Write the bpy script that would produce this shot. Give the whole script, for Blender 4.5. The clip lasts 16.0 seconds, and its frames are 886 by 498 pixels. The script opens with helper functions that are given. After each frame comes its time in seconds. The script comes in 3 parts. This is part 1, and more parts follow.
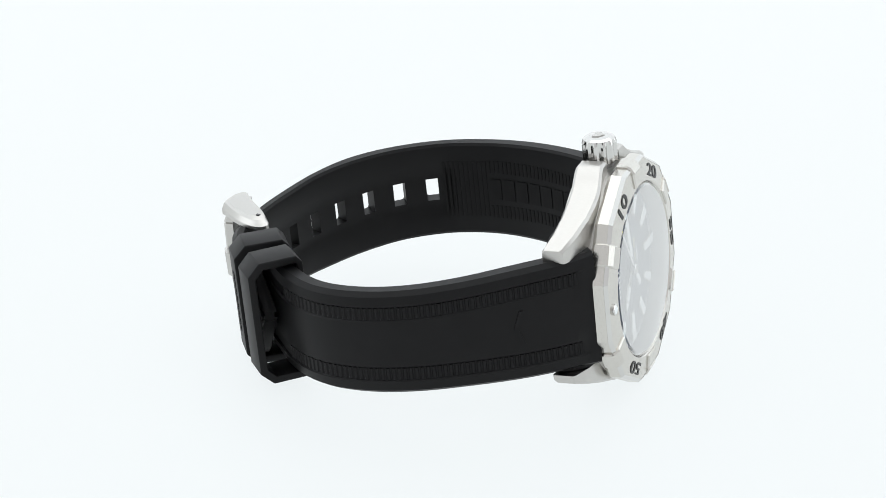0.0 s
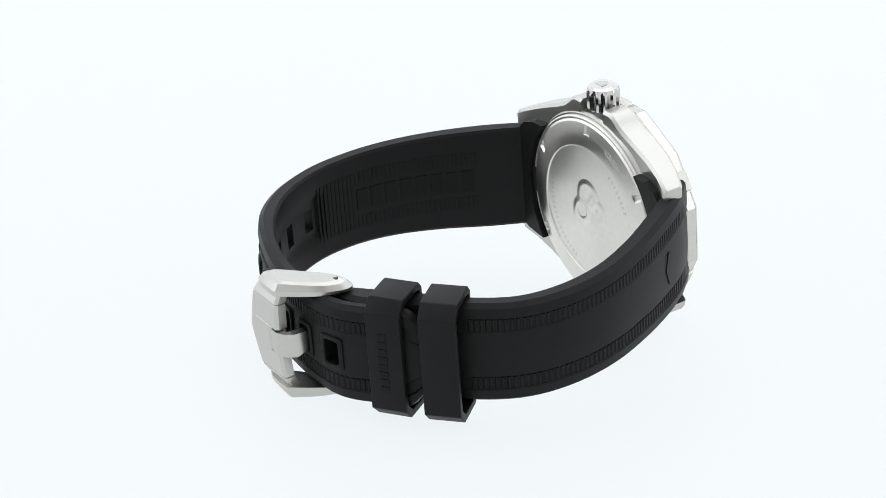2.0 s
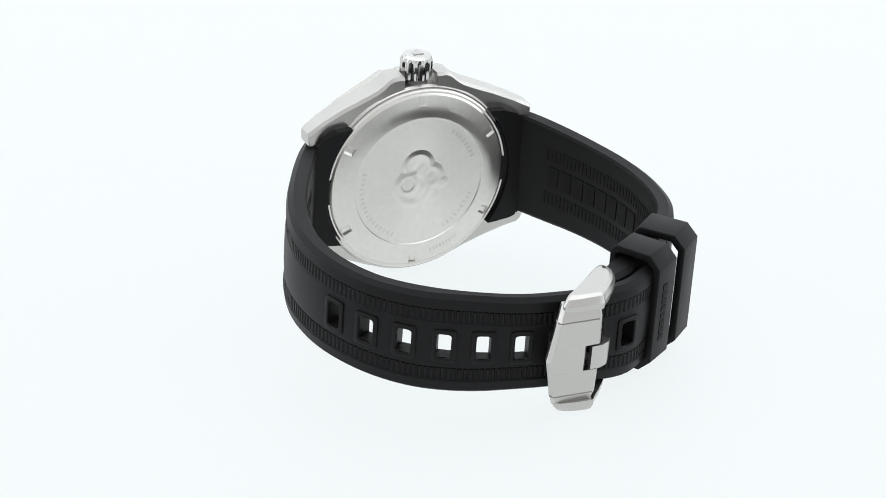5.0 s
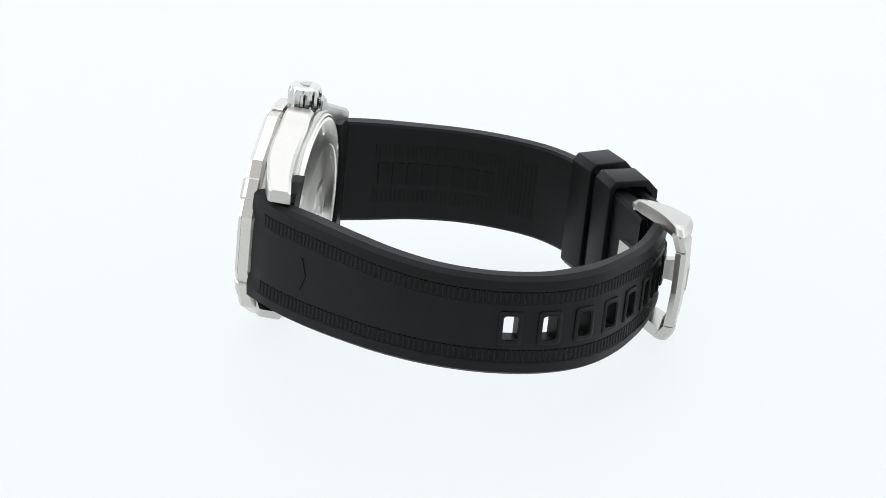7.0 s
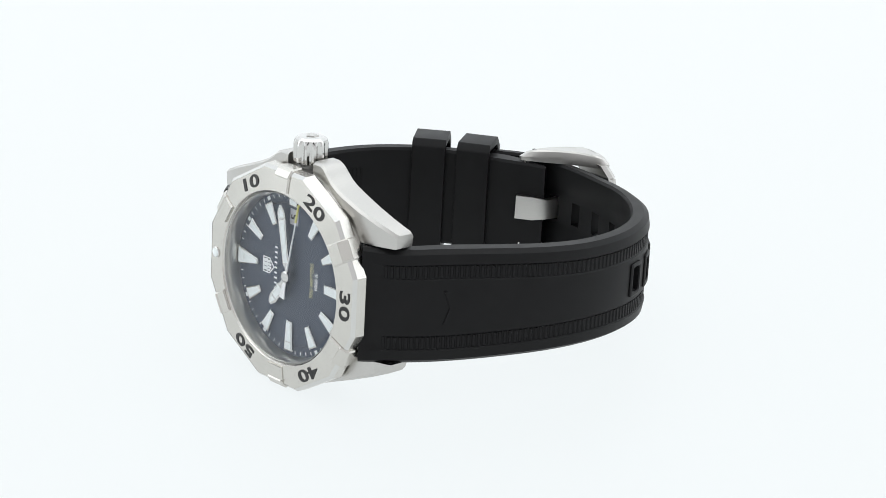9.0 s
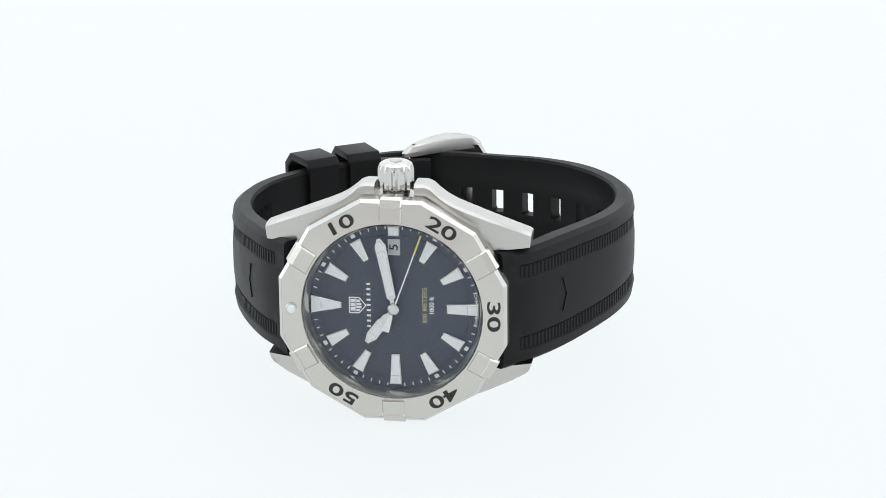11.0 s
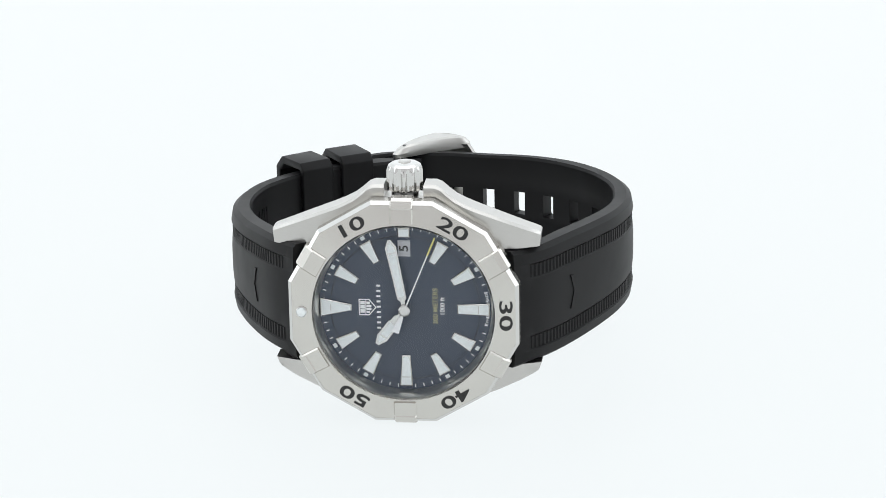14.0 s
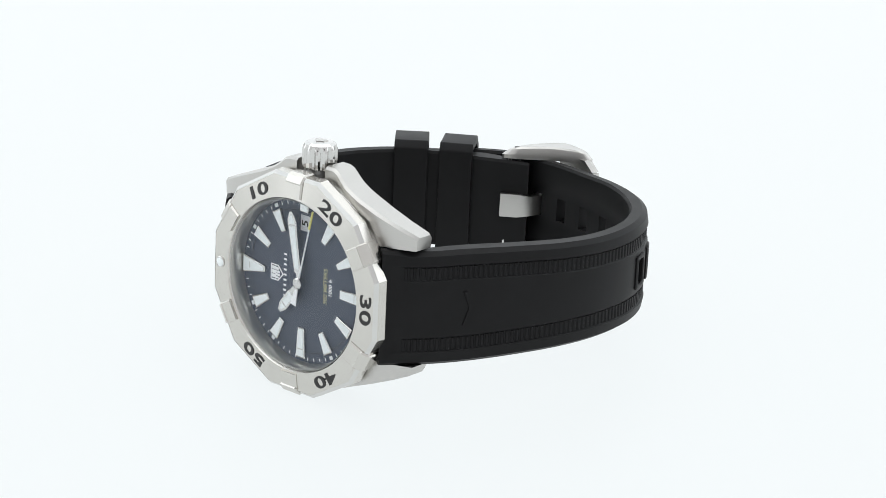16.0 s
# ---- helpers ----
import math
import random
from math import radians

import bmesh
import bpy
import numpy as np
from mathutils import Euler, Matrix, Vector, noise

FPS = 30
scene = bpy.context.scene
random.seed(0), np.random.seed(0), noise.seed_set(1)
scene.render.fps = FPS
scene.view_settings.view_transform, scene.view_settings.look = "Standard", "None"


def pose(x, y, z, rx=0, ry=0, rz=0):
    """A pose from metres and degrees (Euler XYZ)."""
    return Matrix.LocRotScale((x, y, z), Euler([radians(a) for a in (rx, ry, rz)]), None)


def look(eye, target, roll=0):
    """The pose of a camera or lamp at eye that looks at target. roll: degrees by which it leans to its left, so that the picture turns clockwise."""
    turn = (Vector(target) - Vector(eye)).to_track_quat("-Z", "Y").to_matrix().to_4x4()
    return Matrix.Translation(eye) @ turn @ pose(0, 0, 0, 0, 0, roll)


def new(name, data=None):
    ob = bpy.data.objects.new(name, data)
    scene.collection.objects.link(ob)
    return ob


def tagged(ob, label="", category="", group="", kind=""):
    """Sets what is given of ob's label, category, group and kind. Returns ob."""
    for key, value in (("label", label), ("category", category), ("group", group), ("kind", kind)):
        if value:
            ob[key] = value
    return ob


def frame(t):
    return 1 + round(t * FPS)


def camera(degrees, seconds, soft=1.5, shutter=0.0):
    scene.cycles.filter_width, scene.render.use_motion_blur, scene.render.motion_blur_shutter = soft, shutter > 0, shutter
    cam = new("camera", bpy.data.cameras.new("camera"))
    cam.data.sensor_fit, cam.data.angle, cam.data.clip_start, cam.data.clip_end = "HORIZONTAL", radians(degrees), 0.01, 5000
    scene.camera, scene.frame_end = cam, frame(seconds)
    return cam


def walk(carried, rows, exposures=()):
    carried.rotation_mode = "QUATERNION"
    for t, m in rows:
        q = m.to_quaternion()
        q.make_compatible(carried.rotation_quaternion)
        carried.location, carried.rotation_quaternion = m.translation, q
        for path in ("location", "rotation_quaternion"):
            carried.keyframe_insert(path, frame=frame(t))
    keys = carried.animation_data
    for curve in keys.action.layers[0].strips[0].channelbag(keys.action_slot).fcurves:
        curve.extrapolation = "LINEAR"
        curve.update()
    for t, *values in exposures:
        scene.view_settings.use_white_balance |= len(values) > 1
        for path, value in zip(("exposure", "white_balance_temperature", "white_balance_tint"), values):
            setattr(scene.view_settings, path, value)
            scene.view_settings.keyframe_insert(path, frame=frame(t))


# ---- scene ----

# ---- camera: it stands still, the watch turns on a white table ----
EYE = (0.0005, -0.458, 0.2125)
GAZE = (-0.00517, 0.91935, -0.39340)
cam = camera(18.29, 16.0, soft=0.7)
STAND = look(EYE, tuple(a + b for a, b in zip(EYE, GAZE)), -0.067)
walk(cam, [(0.0, STAND), (16.0, STAND)])

# ---- world and light: an unseen white light tent, open to white fill on the camera's side ----
world = bpy.data.worlds.new("white_fill")
world.use_nodes = True
scene.world = world
# even white fill, added to light dial and steel from the front
world.node_tree.nodes["Background"].inputs[0].default_value = (0.97, 0.98, 1.0, 1)
world.node_tree.nodes["Background"].inputs[1].default_value = 0.85


def softbox(name, eye, target, size_x, size_y, watts, color=(1, 1, 1)):
    data = bpy.data.lights.new(name, "AREA")
    data.shape, data.size, data.size_y = "RECTANGLE", size_x, size_y
    data.energy, data.color = watts, color
    ob = new(name, data)
    ob.matrix_world = look(eye, target)
    return tagged(ob, "rectangular softbox of the light tent", "lamp", kind="structure")


softbox("overhead_softbox", (0, 0.16, 0.72), (0, 0.16, 0), 0.9, 0.8, 1.5, (1.0, 0.99, 0.97))
softbox("side_softbox_1", (-0.75, 0.05, 0.28), (0, 0, 0.03), 0.6, 0.5, 0.6, (0.95, 0.98, 1.0))
softbox("side_softbox_2", (0.75, 0.05, 0.28), (0, 0, 0.03), 0.6, 0.5, 0.6, (0.95, 0.98, 1.0))
scene.view_settings.exposure = 0.0


# ---- materials ----
def mat(name, color, rough=0.5, metal=0.0, spec=0.5, emit=None, emit_strength=0.0, vary=0.0, scale=400.0,
        bump=0.0, bump_scale=3000.0, stretch=None, rough_vary=0.0):
    """A surface with colour variation (vary), fine relief (bump) and, for brushed metal, streaks along an axis (stretch)."""
    m = bpy.data.materials.new(name)
    m.use_nodes = True
    nt = m.node_tree
    b = nt.nodes["Principled BSDF"]
    b.inputs["Base Color"].default_value = (*color, 1)
    b.inputs["Roughness"].default_value = rough
    b.inputs["Metallic"].default_value = metal
    b.inputs["Specular IOR Level"].default_value = spec
    if emit:
        b.inputs["Emission Color"].default_value = (*emit, 1)
        b.inputs["Emission Strength"].default_value = emit_strength
    co = nt.nodes.new("ShaderNodeTexCoord")
    mp = nt.nodes.new("ShaderNodeMapping")
    nt.links.new(co.outputs["Object"], mp.inputs[0])
    if stretch:
        mp.inputs["Scale"].default_value = stretch
    if vary or rough_vary:
        n = nt.nodes.new("ShaderNodeTexNoise")
        n.inputs["Scale"].default_value, n.inputs["Detail"].default_value = scale, 4
        nt.links.new(mp.outputs[0], n.inputs["Vector"])
        if vary:
            r = nt.nodes.new("ShaderNodeValToRGB")
            r.color_ramp.elements[0].position, r.color_ramp.elements[1].position = 0.3, 0.7
            r.color_ramp.elements[0].color = (*[c * (1 - vary) for c in color], 1)
            r.color_ramp.elements[1].color = (*[min(1, c * (1 + vary)) for c in color], 1)
            nt.links.new(n.outputs["Fac"], r.inputs[0])
            nt.links.new(r.outputs[0], b.inputs["Base Color"])
        if rough_vary:
            mr = nt.nodes.new("ShaderNodeMapRange")
            mr.inputs["To Min"].default_value, mr.inputs["To Max"].default_value = rough - rough_vary, rough + rough_vary
            nt.links.new(n.outputs["Fac"], mr.inputs["Value"])
            nt.links.new(mr.outputs[0], b.inputs["Roughness"])
    if bump:
        n2 = nt.nodes.new("ShaderNodeTexNoise")
        n2.inputs["Scale"].default_value, n2.inputs["Detail"].default_value = bump_scale, 3
        nt.links.new(mp.outputs[0], n2.inputs["Vector"])
        bp = nt.nodes.new("ShaderNodeBump")
        bp.inputs["Strength"].default_value, bp.inputs["Distance"].default_value = bump, 0.00001
        nt.links.new(n2.outputs["Fac"], bp.inputs["Height"])
        nt.links.new(bp.outputs[0], b.inputs["Normal"])
    return m


STEEL_BEZEL = mat("brushed_bezel_steel", (0.60, 0.585, 0.55), 0.24, 1.0, vary=0.015, scale=260, rough_vary=0.015)
STEEL_SATIN = mat("satin_steel", (0.53, 0.52, 0.50), 0.30, 1.0, vary=0.02, scale=1100, rough_vary=0.04,
                  stretch=(1, 1, 10))
STEEL_CIRCULAR = mat("circular_brushed_steel", (0.74, 0.725, 0.69), 0.33, 1.0, vary=0.03, scale=900, rough_vary=0.04)
_b = STEEL_CIRCULAR.node_tree.nodes["Principled BSDF"]
_t = STEEL_CIRCULAR.node_tree.nodes.new("ShaderNodeTangent")
_t.direction_type, _t.axis = "RADIAL", "Y"
_b.inputs["Anisotropic"].default_value = 0.75
STEEL_CIRCULAR.node_tree.links.new(_t.outputs[0], _b.inputs["Tangent"])
STEEL_POLISHED = mat("polished_steel", (0.62, 0.615, 0.60), 0.11, 1.0, vary=0.02, scale=200)
STEEL_DARK = mat("shaded_steel_groove", (0.25, 0.25, 0.25), 0.4, 1.0, vary=0.1, scale=600)
RUBBER = mat("black_rubber", (0.0062, 0.0062, 0.0067), 0.46, 0.0, 0.16, vary=0.15, scale=220, bump=0.10, bump_scale=2600, rough_vary=0.07)
RUBBER_MATT = mat("matt_black_rubber", (0.0066, 0.0066, 0.007), 0.6, 0.0, 0.14, vary=0.15, scale=300, bump=0.15, bump_scale=3000)
DIAL = mat("blue_black_dial", (0.060, 0.075, 0.105), 0.45, 0.0, 0.3, vary=0.02, scale=60)
LUME = mat("white_lume", (0.78, 0.82, 0.825), 0.45, vary=0.04, scale=1500, bump=0.05)
INK_WHITE = mat("white_dial_print", (0.86, 0.87, 0.88), 0.5, vary=0.03, scale=2000)
INK_YELLOW = mat("yellow_paint", (0.66, 0.62, 0.20), 0.45, vary=0.05, scale=2000)
INK_OLIVE = mat("olive_gold_print", (0.44, 0.42, 0.24), 0.5, vary=0.05, scale=2000)
INK_BLACK = mat("black_bezel_paint", (0.012, 0.012, 0.012), 0.45, vary=0.1, scale=2000)
DATE_GREY = mat("grey_date_disc", (0.50, 0.51, 0.54), 0.5, vary=0.03, scale=2000)
GREY_GROOVE = mat("grey_engraving", (0.66, 0.65, 0.62), 0.45, 1.0, vary=0.1, scale=2000)


def glowing_table():
    # emission added to hold the table white and free of contact shadow
    m = mat("white_table_glow", (0.06, 0.06, 0.06), 0.6, 0.0, 0.1, (0.905, 0.95, 0.962), 0.905, vary=0.01, scale=6)
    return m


def crystal_glass():
    """A clear pane: see-through, with the gloss that glass has at each angle."""
    m = bpy.data.materials.new("sapphire_crystal")
    m.use_nodes = True
    nt = m.node_tree
    nt.nodes.clear()
    out = nt.nodes.new("ShaderNodeOutputMaterial")
    clear = nt.nodes.new("ShaderNodeBsdfTransparent")
    clear.inputs[0].default_value = (0.97, 0.975, 0.98, 1)
    gloss = nt.nodes.new("ShaderNodeBsdfGlossy")
    gloss.inputs["Roughness"].default_value = 0.02
    # sapphire with a coating that kills the gloss head-on; it returns at grazing angles
    facing = nt.nodes.new("ShaderNodeLayerWeight")
    facing.inputs["Blend"].default_value = 0.5
    fres = nt.nodes.new("ShaderNodeMath")
    fres.operation = "POWER"
    fres.inputs[1].default_value = 5.0
    nt.links.new(facing.outputs["Facing"], fres.inputs[0])
    add = nt.nodes.new("ShaderNodeMath")
    add.operation, add.use_clamp = "MULTIPLY_ADD", True
    add.inputs[1].default_value, add.inputs[2].default_value = 4.1, 0.025
    nt.links.new(fres.outputs[0], add.inputs[0])
    mix = nt.nodes.new("ShaderNodeMixShader")
    nt.links.new(add.outputs[0], mix.inputs[0])
    nt.links.new(clear.outputs[0], mix.inputs[1])
    nt.links.new(gloss.outputs[0], mix.inputs[2])
    nt.links.new(mix.outputs[0], out.inputs[0])
    return m


TABLE = glowing_table()
GLASS = crystal_glass()

# ---- the watch's own space: millimetres from the dial's centre, x to six o'clock, y to the case back, z to the crown ----
W = Matrix.Translation((-0.00196, -0.03531, 0.02003)) @ Euler((0, 0, radians(4.73))).to_matrix().to_4x4() \
    @ Euler((radians(-5.5), 0, 0)).to_matrix().to_4x4() @ Euler((0, radians(-1.48), 0)).to_matrix().to_4x4() @ Matrix.Diagonal((0.001, 0.001, 0.001, 1))


def part(name, bm, material, parent, label="", smooth=False):
    """Links a bmesh, given in the watch's space, as one mesh object under a thing or a part."""
    me = bpy.data.meshes.new(name)
    bmesh.ops.recalc_face_normals(bm, faces=bm.faces)
    bm.transform(W)
    bm.to_mesh(me)
    bm.free()
    me.materials.append(material)
    if smooth:
        me.polygons.foreach_set("use_smooth", [True] * len(me.polygons))
        me.set_sharp_from_angle(angle=radians(smooth))
    ob = new(name, me)
    ob.parent = parent
    if label:
        tagged(ob, label)
    return ob


def revolve(bm, profile, segs=96, cx=0.0, cz=0.0):
    """Turns a profile of (radius, y) round the dial's axis; open ends with radius 0 are closed to a point."""
    rings = []
    for r, y in profile:
        if r < 1e-6:
            rings.append([bm.verts.new((cx, y, cz))])
        else:
            rings.append([bm.verts.new((cx + r * math.cos(2 * math.pi * k / segs), y, cz + r * math.sin(2 * math.pi * k / segs)))
                          for k in range(segs)])
    for a, b in zip(rings, rings[1:]):
        for k in range(segs):
            l = (k + 1) % segs
            if len(a) == 1:
                bm.faces.new((a[0], b[k], b[l]))
            elif len(b) == 1:
                bm.faces.new((a[k], a[l], b[0]))
            else:
                bm.faces.new((a[k], a[l], b[l], b[k]))
    return rings


def loft(bm, sections, close=True, caps=True):
    """Skins a row of sections, each a list of as many points."""
    rows = [[bm.verts.new(p) for p in s] for s in sections]
    n = len(rows[0])
    for a, b in zip(rows, rows[1:]):
        for k in range(n if close else n - 1):
            l = (k + 1) % n
            bm.faces.new((a[k], a[l], b[l], b[k]))
    if caps:
        bm.faces.new(rows[0])
        bm.faces.new(rows[-1])
    return rows


def prism(bm, outline, y0, y1, bevel=0.0):
    """An outline in (x, z) pushed from y0 (front) to y1, with its front edge bevelled."""
    pts = [Vector(p) for p in outline]
    if bevel:
        c = sum(pts, Vector((0, 0))) / len(pts)
        inner = []
        for i, p in enumerate(pts):
            a, b = (p - pts[i - 1]).normalized(), (pts[(i + 1) % len(pts)] - p).normalized()
            na, nb = Vector((-a.y, a.x)), Vector((-b.y, b.x))
            if na.dot(c - p) < 0:
                na = -na
            if nb.dot(c - p) < 0:
                nb = -nb
            d = (na + nb)
            inner.append(p + d / max(0.35, d.length_squared / 2) * bevel)
        loft(bm, [[(p.x, y0, p.y) for p in inner], [(p.x, y0 + bevel, p.y) for p in pts], [(p.x, y1, p.y) for p in pts]])
    else:
        loft(bm, [[(p.x, y0, p.y) for p in pts], [(p.x, y1, p.y) for p in pts]])


def dial_dir(deg):
    """Outward and clockwise directions at an angle from twelve o'clock, in (x, z)."""
    a = radians(deg)
    return Vector((-math.cos(a), math.sin(a))), Vector((math.sin(a), math.cos(a)))


def radial_shape(pts, deg, r=0.0):
    """Points (outward, clockwise) at a dial angle, to (x, z)."""
    o, c = dial_dir(deg)
    return [o * (r + p) + c * q for p, q in pts]


def text_bm(text, size, place, right, up, depth=0.08, widen=1.0, heavy=0.0):
    """Raised lettering: its middle at place, along right, with its top towards up, as a bmesh in the watch's space."""
    cu = bpy.data.curves.new("lettering", "FONT")
    cu.body, cu.size, cu.extrude, cu.offset = text, size, depth / 2, heavy
    cu.align_x, cu.align_y = "CENTER", "CENTER"
    cu.resolution_u = 4
    ob = bpy.data.objects.new("lettering", cu)
    scene.collection.objects.link(ob)
    me = bpy.data.meshes.new_from_object(ob.evaluated_get(bpy.context.evaluated_depsgraph_get()))
    bm = bmesh.new()
    bm.from_mesh(me)
    right, up = Vector(right).normalized(), Vector(up).normalized()
    out = right.cross(up)
    m = Matrix(((right.x * widen, up.x, out.x, place[0]), (right.y * widen, up.y, out.y, place[1]),
                (right.z * widen, up.z, out.z, place[2]), (0, 0, 0, 1)))
    bm.transform(m)
    bpy.data.objects.remove(ob)
    bpy.data.meshes.remove(me)
    return bm


def bars_bm(bm, place, right, up, lengths, height, gap, depth):
    """A row of plain bars in place of lettering that is not spelled out."""
    right, up = Vector(right).normalized(), Vector(up).normalized()
    out, place = right.cross(up), Vector(place)
    x = -(sum(lengths) + gap * (len(lengths) - 1)) / 2
    for l in lengths:
        ps = [place + right * a + up * b for a, b in ((x, -height / 2), (x + l, -height / 2), (x + l, height / 2), (x, height / 2))]
        loft(bm, [[p - out * depth for p in ps], [p + out * depth for p in ps]])
        x += l + gap
    return bm


# ---- the setting: one white table with added glow, and the tent's unseen walls ----
def build_setting():
    bm = bmesh.new()
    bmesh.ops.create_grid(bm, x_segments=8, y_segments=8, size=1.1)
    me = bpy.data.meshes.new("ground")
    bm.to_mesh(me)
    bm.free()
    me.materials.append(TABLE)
    tagged(new("ground", me), "white table top under the watch, with added glow", "table", kind="structure")
    # the tent is out of view; its cloth emits added fill light
    cloth = mat("glowing_tent_cloth", (0.66, 0.67, 0.68), 0.9, 0.0, 0.2, (0.95, 0.98, 1.0), 0.55, vary=0.02, scale=8)

    def wall(name, a, b, material=cloth):
        m = bmesh.new()
        lo, hi = [min(p, q) for p, q in zip(a, b)], [max(p, q) for p, q in zip(a, b)]
        loft(m, [[(lo[0], lo[1], z), (hi[0], lo[1], z), (hi[0], hi[1], z), (lo[0], hi[1], z)] for z in (lo[2], hi[2])])
        bmesh.ops.recalc_face_normals(m, faces=m.faces)
        data = bpy.data.meshes.new(name)
        m.to_mesh(data)
        m.free()
        data.materials.append(material)
        tagged(new(name, data), ("unseen black card behind the camera, added for dark reflections" if material is not cloth else "unseen white cloth side of the light tent, glow added as fill"), "tent wall", kind="structure")

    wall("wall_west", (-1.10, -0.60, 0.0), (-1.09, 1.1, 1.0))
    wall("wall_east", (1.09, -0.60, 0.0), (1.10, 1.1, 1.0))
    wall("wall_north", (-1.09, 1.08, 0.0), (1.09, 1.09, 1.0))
    # unseen card behind the camera, added so the steel reflects something dark
    dark = mat("black_card", (0.02, 0.02, 0.02), 0.9, 0.0, 0.2, vary=0.1, scale=8)
    wall("dark_reflection_card", (-0.07, -0.64, 0.13), (0.07, -0.63, 0.30), dark)
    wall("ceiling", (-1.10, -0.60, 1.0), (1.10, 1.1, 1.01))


build_setting()

# ---- the watch ----
watch = new("wristwatch")
tagged(watch, "steel diver's watch with black rubber strap on a white table", "watch")

# -- case: middle, four lugs, crown guards --
def build_case():
    bm = bmesh.new()
    revolve(bm, [(15.0, 1.0), (18.9, 1.0), (19.3, 1.4), (19.3, 6.6), (18.9, 7.2), (15.0, 7.2)], 96)
    case = part("case", bm, STEEL_SATIN, watch, "brushed steel case middle", smooth=28)
    # on the crown's side each lug runs on into the shoulder beside the crown
    upper = ((3.35, 21.3, 2.0, 6.9), (5.2, 21.3, 2.0, 6.9), (6.2, 20.9, 1.9, 6.9), (7.3, 19.9, 1.8, 6.9), (8.6, 18.95, 1.6, 6.8), (10.2, 18.15, 1.45, 6.7), (12.0, 17.4, 1.45, 6.7),
             (15.7, 15.95, 1.8, 6.8), (19.5, 14.35, 2.8, 7.3), (22.5, 13.0, 4.0, 8.1), (22.9, 12.7, 4.4, 8.0))
    lower = ((4.0, 18.4, 1.3, 6.9), (8.5, 17.6, 1.3, 6.8), (12.0, 16.2, 1.45, 6.7), (15.7, 14.8, 1.8, 6.8), (19.5, 13.3, 2.8, 7.3), (22.5, 12.2, 4.0, 8.1), (22.9, 12.0, 4.4, 8.0))
    for sx in (-1, 1):
        for sz, rows in ((-1, lower), (1, upper)):
            secs = []
            for x, h, f, b in rows:
                l, c, r = 10.35, 0.45, 0.5
                # the tip is cut on a slant, shorter on the strap's side
                cut = lambda z: x - max(0.0, x - 20.0) * (0.08 if sz > 0 else 0.2) * ((h - z) if sz > 0 else (z - l)) / (h - l)
                secs.append([(sx * cut(z), y, sz * z) for z, y in ((l, f), (h - c, f), (h, f + r), (h, b - 0.5), (h - 0.6, b), (l, b))])
            bm = bmesh.new()
            loft(bm, secs)
            part("lug", bm, STEEL_SATIN, case, "brushed steel lug with a bevelled edge", smooth=32)
    # tube under the crown
    bm = bmesh.new()
    ring = lambda z, r: [(r * math.cos(2 * math.pi * k / 24), 4.2 + r * math.sin(2 * math.pi * k / 24), z) for k in range(24)]
    loft(bm, [ring(18.0, 2.3), ring(20.6, 2.3)])
    part("crown_tube", bm, STEEL_DARK, case)
    # spring bar ends that show inside the lugs
    for sx in (-1, 1):
        for sz in (-1, 1):
            bm = bmesh.new()
            cx, cy = sx * 20.6, 6.9
            circ = lambda z: [(cx + 0.45 * math.cos(2 * math.pi * k / 12), cy + 0.45 * math.sin(2 * math.pi * k / 12), z) for k in range(12)]
            loft(bm, [circ(sz * 9.2), circ(sz * 10.9)])
            part("spring_bar_end", bm, STEEL_POLISHED, case)
    return case


# -- crown: fluted knob with a plain shield on its cap --
def build_crown():
    bm = bmesh.new()
    n = 48
    cy = 4.2

    def ring(z, r, flute):
        pts = []
        for k in range(n):
            rr = r - (flute if k % 4 in (2, 3) else 0.0)
            pts.append((rr * math.cos(2 * math.pi * k / n), cy + rr * math.sin(2 * math.pi * k / n), z))
        return pts
    loft(bm, [ring(20.0, 2.5, 0.0), ring(20.25, 2.95, 0.25), ring(20.6, 3.08, 0.38), ring(23.4, 3.08, 0.38), ring(23.9, 2.95, 0.2),
              ring(24.35, 2.75, 0.0), ring(24.7, 2.2, 0.0), ring(24.8, 1.2, 0.0)])
    crown = part("crown", bm, STEEL_POLISHED, watch, "fluted polished steel winding crown", smooth=25)
    bm = bmesh.new()
    shield = [(-1.0, 0.9), (1.0, 0.9), (1.0, -0.2), (0.0, -1.1), (-1.0, -0.2)]
    loft(bm, [[(x, cy + y, z) for x, y in shield] for z in (24.7, 24.95)])
    bmesh.ops.inset_region(bm, faces=[f for f in bm.faces if abs(f.normal.z) > 0.9 and f.calc_center_median().z > 24.9], thickness=0.25, depth=-0.12)
    part("crown_emblem", bm, STEEL_SATIN, crown, "plain raised shield on the crown's cap")


